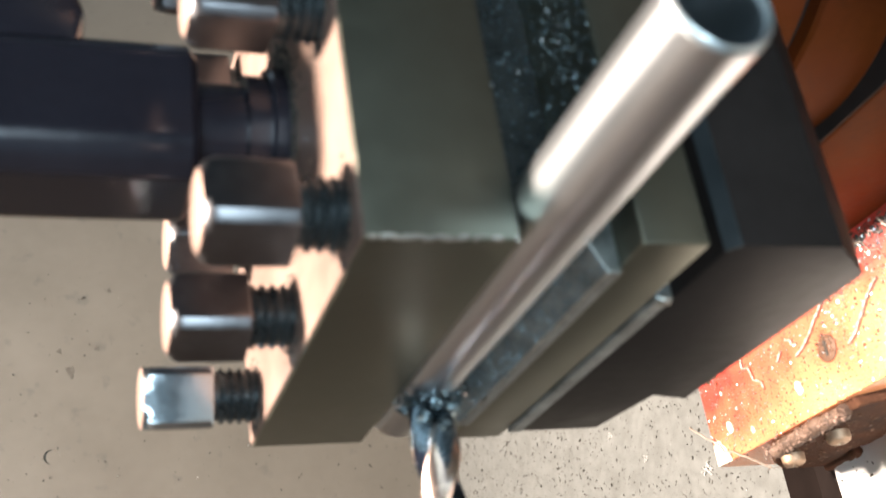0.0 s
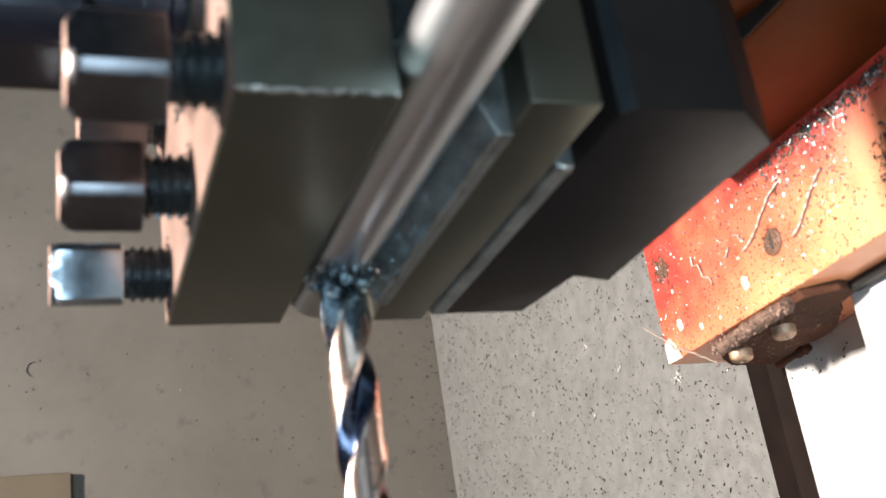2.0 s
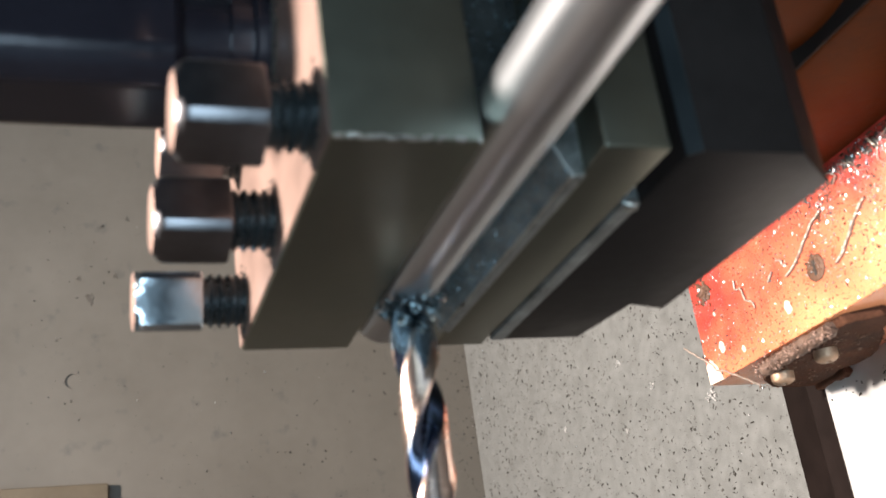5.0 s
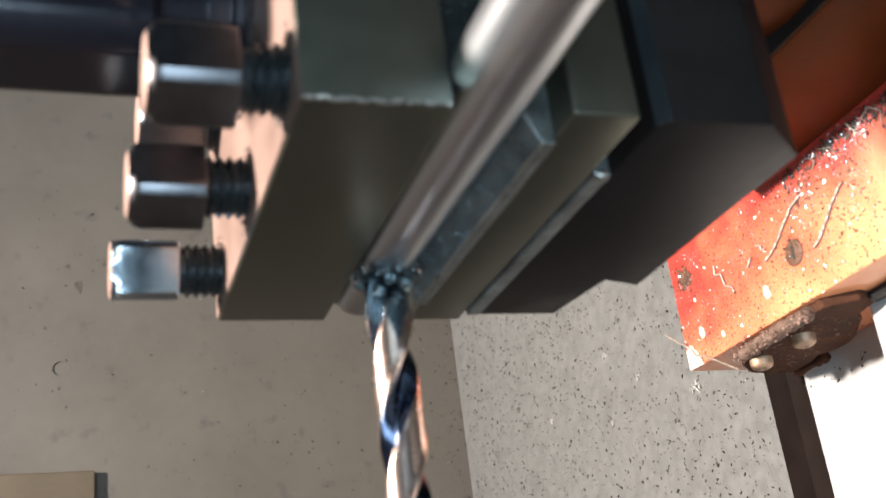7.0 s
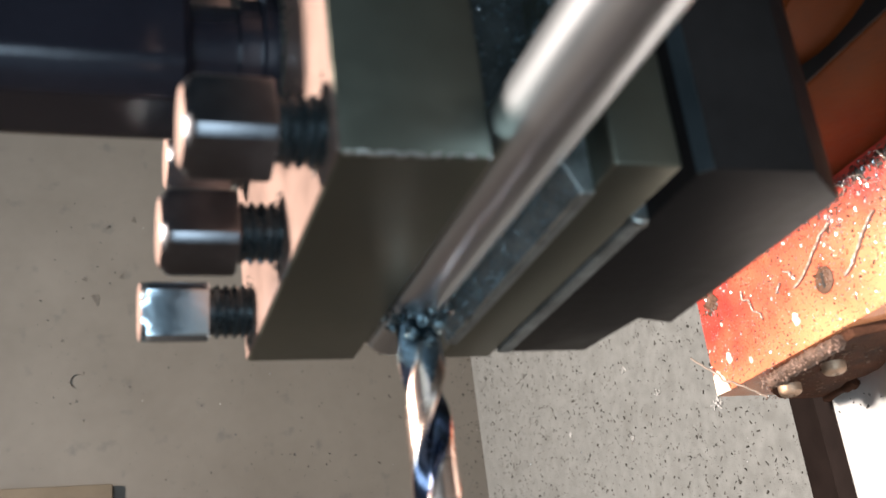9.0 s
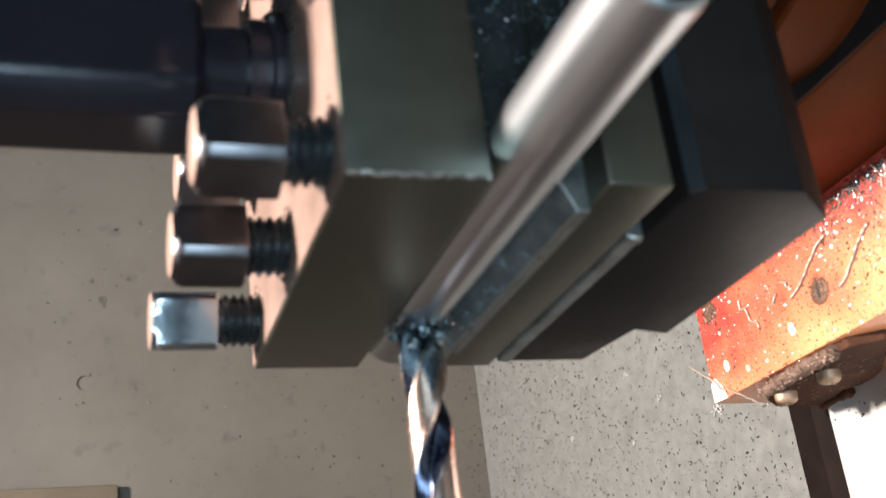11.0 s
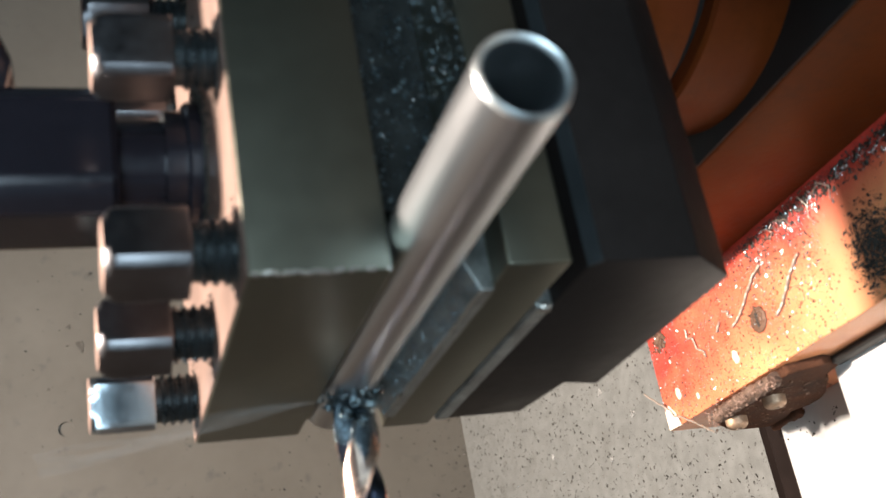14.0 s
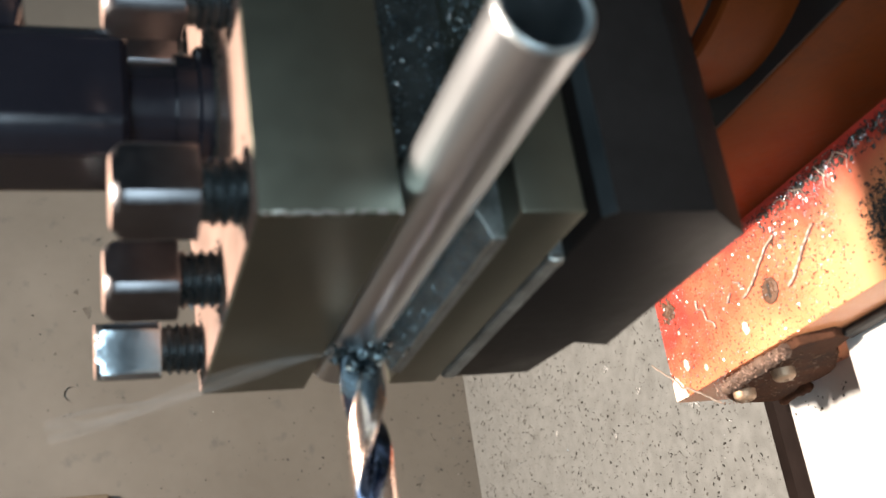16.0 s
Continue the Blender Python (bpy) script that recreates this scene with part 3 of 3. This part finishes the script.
strewn("core_chips", "fine bluish chips stuck to the black tool post core", WET, [(U(8, 75), 17.9, U(-36, -19.5), skewed(0.14, 0.55)) for _ in range(900)], (0, -1, 0))
strewn("core_glitter", "bright fine chips stuck to the tool post core", CHIP, [(U(8, 75), 17.8, random.gauss(-29, 3.5), skewed(0.1, 0.34)) for _ in range(150)], (0, -1, 0))
strewn("slot_grit", "oily bluish grit bedded in the tool post slot", WET, [(U(14, 74), U(0.6, 17.5), -35.75, skewed(0.12, 0.36)) for _ in range(3200)], lean=0.5)
strewn("slot_chips", "fine chips lying in the tool post slot", CHIP, [(U(14, 70), U(1, 17.5), -35.7, skewed(0.1, 0.4)) for _ in range(120)])
strewn("packing_chips", "fine oily chips caked on the packing strip", WET, [(x, U(6.5, 66), -33.6 + (x + 1) * 0.473, skewed(0.08, 0.3)) for x in [U(-0.9, 4.4) for _ in range(1500)]], (-0.43, 0, 0.9))
strewn("post_top_chips", "dark chips round the bolts on the tool post", GRIT, [(U(12, 60), U(12, 60), 0, skewed(0.15, 0.8)) for _ in range(260)])
ring = [(36.8 + r * math.cos(a), 37.2 + r * math.sin(a), 0.25, skewed(0.15, 0.6)) for r, a in [(10.8 + abs(random.gauss(0, 2.6)), U(0, 6.2832)) for _ in range(1500)]]
for bx, by, _g, _t in BOLTS:
    ring += [(bx + r * math.cos(a), by + r * math.sin(a), 0.25, skewed(0.12, 0.5)) for r, a in [(4.7 + abs(random.gauss(0, 0.9)), U(0, 6.2832)) for _ in range(110)]]
strewn("nut_grit", "black oily grit round the nut and the bolts", GRIT, [p for p in ring if 1 < p[0] < 74 and 1 < p[1] < 73], lean=0.8)
strewn("lever_chips", "bright chips on the tool post by the lever", CHIP, [(U(16, 40), U(14, 40), 0.1, skewed(0.1, 0.6)) for _ in range(90)])


def twisted(points, radius):
    """Points along a bent line, finely resampled with a coil wound round it."""
    pts = [Vector(p) for p in points]
    out = []
    for a, b in zip(pts, pts[1:]):
        n = max(2, int((b - a).length / 0.22))
        for i in range(n):
            p = a.lerp(b, i / n)
            k = len(out) * 1.9
            out.append((p.x + radius * (0.15 * math.cos(k) + 0.25 * math.cos(k * 0.13)), p.y + radius * 0.12 * math.cos(k), p.z + radius * 0.15 * math.sin(k)))
    return out


def wires():
    z = 0.55
    for points, r in (
        (((29.7, 114.1, z), (31.5, 109, z), (35, 104, z), (38, 99.5, z), (39.6, 94.9, z)), 0.45),
        (((25.0, 94.4, z), (27, 90.5, z), (31, 86.0, z), (34, 82, z), (35.3, 79.0, z)), 0.5),
        (((37.9, 136.9, z), (35.5, 137.2, z), (34.6, 134.5, z), (31, 133.6, z), (29, 130.6, z), (27.1, 130.2, z)), 0.38),
        (((31.2, 121.8, z), (32.2, 121, z), (33.6, 119.2, z)), 0.4),
        (((35.2, 116.6, z), (34.4, 114.2, z), (33.4, 114.8, z), (32.6, 112.6, z)), 0.35),
        (((46.5, 84, 1.2), (45, 80, 0.6), (42, 78.5, 0.8), (40.5, 75, 0.6)), 0.16),
        (((47, 72, 1.6), (44, 70.5, 0.9), (41, 71.5, 0.6), (38.5, 69, 0.7)), 0.16),
        (((45.5, 68, 0.7), (46.5, 64, 1.4), (44, 61, 1.0), (41, 62.5, 0.6)), 0.16),
        (((43, 88, 0.6), (44.5, 86, 0.9), (46, 87.5, 1.3), (46.8, 91, 0.8)), 0.16),
        (((28.9, 168.4, 0.9), (24.5, 162.5, 1.0), (20, 156.5, 0.7), (17.6, 155, 0.6), (16.5, 151.5, 0.6), (12, 143.5, 1.0), (6.9, 135.0, 1.4)), 0.34),
    ):
        at = points[0]
        ob = part("swarf_wire", rod(twisted([(x - at[0], y - at[1], h) for x, y, h in points], r), r * 0.85, 6), GOLD, smooth=60)
        ob.matrix_world = Matrix.Translation(mm(at[0], at[1], TOP - 0.2))
        tagged(ob, "thin twisted steel swarf wire on the orange saddle", "swarf", "swarf wires on the saddle")


def curl(turns, radius, pitch, width, steps=14):
    """A curled ribbon of swarf."""
    bm, rows_ = bmesh.new(), []
    n = int(turns * steps)
    for i in range(n + 1):
        a = 2 * math.pi * i / steps
        r = radius * (0.75 + 0.25 * i / n)
        c, s = math.cos(a), math.sin(a)
        h = pitch * i / steps
        rows_.append([bm.verts.new(Vector(v) * 0.001) for v in ((r * c, r * s, h), (r * c, r * s, h + width), (r * 0.86 * c, r * 0.86 * s, h + width), (r * 0.86 * c, r * 0.86 * s, h))])
    for a, b in zip(rows_, rows_[1:]):
        for k in range(4):
            bm.faces.new((a[k], a[(k + 1) % 4], b[(k + 1) % 4], b[k]))
    bm.faces.new(rows_[0])
    bm.faces.new(rows_[-1])
    return bm


def burrs():
    for i in range(36):
        a = 2 * math.pi * i / 36 + U(-0.15, 0.15)
        far = U(3.9, 5.6)
        dy, dz = far * math.cos(a) * 1.1, far * math.sin(a)
        x = TUBE_X - math.sqrt(max(1.0, TUBE_R ** 2 - min(dz, 5.0) ** 2)) - U(0.6, 2.0)
        ob = part("swarf_curl", curl(U(0.8, 1.8), U(0.45, 1.05), 0.5, U(0.3, 0.8)), CHIP if i % 12 == 0 else WET, smooth=40)
        ob.matrix_world = Matrix.Translation(mm(x, DRILL_Y + dy, DRILL_Z + dz)) @ pose(0, 0, 0, U(-60, 60), -90 + U(-40, 40), U(0, 180))
        tagged(ob, "oily curled swarf at the drilled hole", "swarf", "swarf curls at the hole")


def tufts():
    """Loose pale clumps of fine swarf on the tray."""
    for x, y, r in ((110.6, 436.5, 1.7), (64.5, 348.5, 2.6), (87.2, 404, 1.6), (95, 520, 1.5), (72, 441, 1.2)):
        bm = bmesh.new()
        for _ in range(26):
            flake(bm, (random.gauss(0, r * 0.6), random.gauss(0, r * 0.6), abs(random.gauss(0, r * 0.4))), r * U(0.15, 0.4), U(-1.2, 1.2), U(0, 6.28), 0.3)
        ob = part("swarf_tuft", bm, BED)
        ob.matrix_world = Matrix.Translation(mm(x, y, -272))
        tagged(ob, "pale clump of fine steel swarf on the chip tray", "swarf", "swarf clumps on the tray")


tufts()
wires()
burrs()
for i, (x, a, r) in enumerate(((-1.4, 70, 1.5), (-3.4, 262, 1.4), (-0.6, 160, 1.2), (-1.2, 330, 1.1), (-2.4, 95, 1.6), (-4.6, 285, 1.5), (-3.2, 120, 1.7), (-5.5, 80, 1.5), (-6.5, 250, 1.4), (-2.2, 225, 1.6), (-4.2, 40, 1.3))):
    piece = part("clinging_chip", curl(1.1, r, 0.9, 0.8), CHIP if i == 1 else WET, bit, "bright chip caught in the flute", smooth=40)
    piece.matrix_basis = pose(x * 0.001, 0.0031 * math.cos(radians(a)), 0.0031 * math.sin(radians(a)), a, 40 * i, 25)


def wall_marks():
    """Flakes and oil spots on the splash back."""
    for x, z, r, s in ((251, 13.0, 4.8, 0.55), (267, 21, 1.8, 0.9), (269, -5, 2.0, 0.8), (309, 5, 1.4, 0.9), (219, 36, 1.3, 0.9), (174, 26, 1.2, 0.8), (316, -14, 2.4, 0.6)):
        bm = lathe(((r, 0), (r * 0.92, 0.25), (r * 0.5, 0.3)), 18, squash=lambda a, q, h: q * (1 + 0.25 * math.sin(3 * a + r) + 0.15 * math.sin(7 * a)))
        for v in bm.verts:
            v.co.y *= s
        ob = part("stuck_flake", bm, STAIN)
        ob.matrix_world = Matrix.Translation(mm(x, WALL_Y, z)) @ pose(0, 0, 0, 90, 0, 0) @ pose(0, 0, 0, 0, 0, U(-20, 20))
        tagged(ob, "brown oily flake stuck to the splash back", "flake", "flakes on the splash back")


def headstock():
    # Out of view; sized to block light and darken reflections in post and tube.
    ob = part("headstock", box((-420, -60, -180), (-150, 470, 300), 4), HEAD, smooth=40)
    ob.matrix_world = Matrix.Translation(mm(0, 0, -92))
    tagged(ob, "unseen dark headstock block that carries the drill and darkens reflections", "headstock", kind="structure")


headstock()


def stand():
    ob = part("lathe_stand", box((-1000, -500, -1072), (1200, 560, -290), 6), DARK_ENAMEL)
    ob.matrix_world = Matrix.Translation(mm(0, 0, 0))
    tagged(ob, "dark enamelled stand under the chip tray", "stand", kind="structure")


stand()


def board():
    ob = part("tan_board", box((-220, -8, 0), (113, 0, 160), 1.5), TAN, smooth=40)
    ob.matrix_world = Matrix.Translation(mm(0, WALL_Y - 0.2, 1.8))
    tagged(ob, "dull brown painted board fixed to the splash back", "board")


wall_marks()
board()


def smoke():
    """A thin wisp that lies in the tube until the drill runs hot, then rises from the hole."""
    wisp = thing("smoke_wisp", (0, 56, -22), "thin pale smoke wisp rising from the hole", "smoke")
    for k, r in ((0.0, 0.9), (1.4, 0.6), (2.9, 0.45)):
        path = [(1.3 * math.sin(h / 9 + k) * (0.3 + h / 40), 1.3 * math.cos(h / 11 + k) * (0.3 + h / 40), h) for h in range(0, 51, 2)]
        part("strand", rod(path, r, 10), SMOKE, wisp, smooth=60)
    return wisp


wisp = smoke()


def motions():
    rows = [(i * 0.1, pose(0, DRILL_Y * 0.001, DRILL_Z * 0.001 + LIFT, 72.0 * i + 90.5, 0, 0)) for i in range(161)]
    walk(bit, rows)
    lying = pose(TUBE_X * 0.001, 0.052, TUBE_Z * 0.001 + LIFT, 90, 0, 0)
    rising = [(13.2, 6, -10), (13.6, -4, -4), (14.0, 0, -9), (14.6, 4, -6), (15.2, 3, -6), (15.6, 5, -13), (16.0, 6, -12)]
    rows = [(0.0, lying), (13.0, lying), (13.1, pose(0.003, 0.055, TUBE_Z * 0.001 + LIFT, 45, 0, 0))]
    rows += [(t, pose(0.001, 0.056, -0.022 + LIFT, -rx, ry, 0)) for t, rx, ry in rising]
    walk(wisp, rows)


motions()
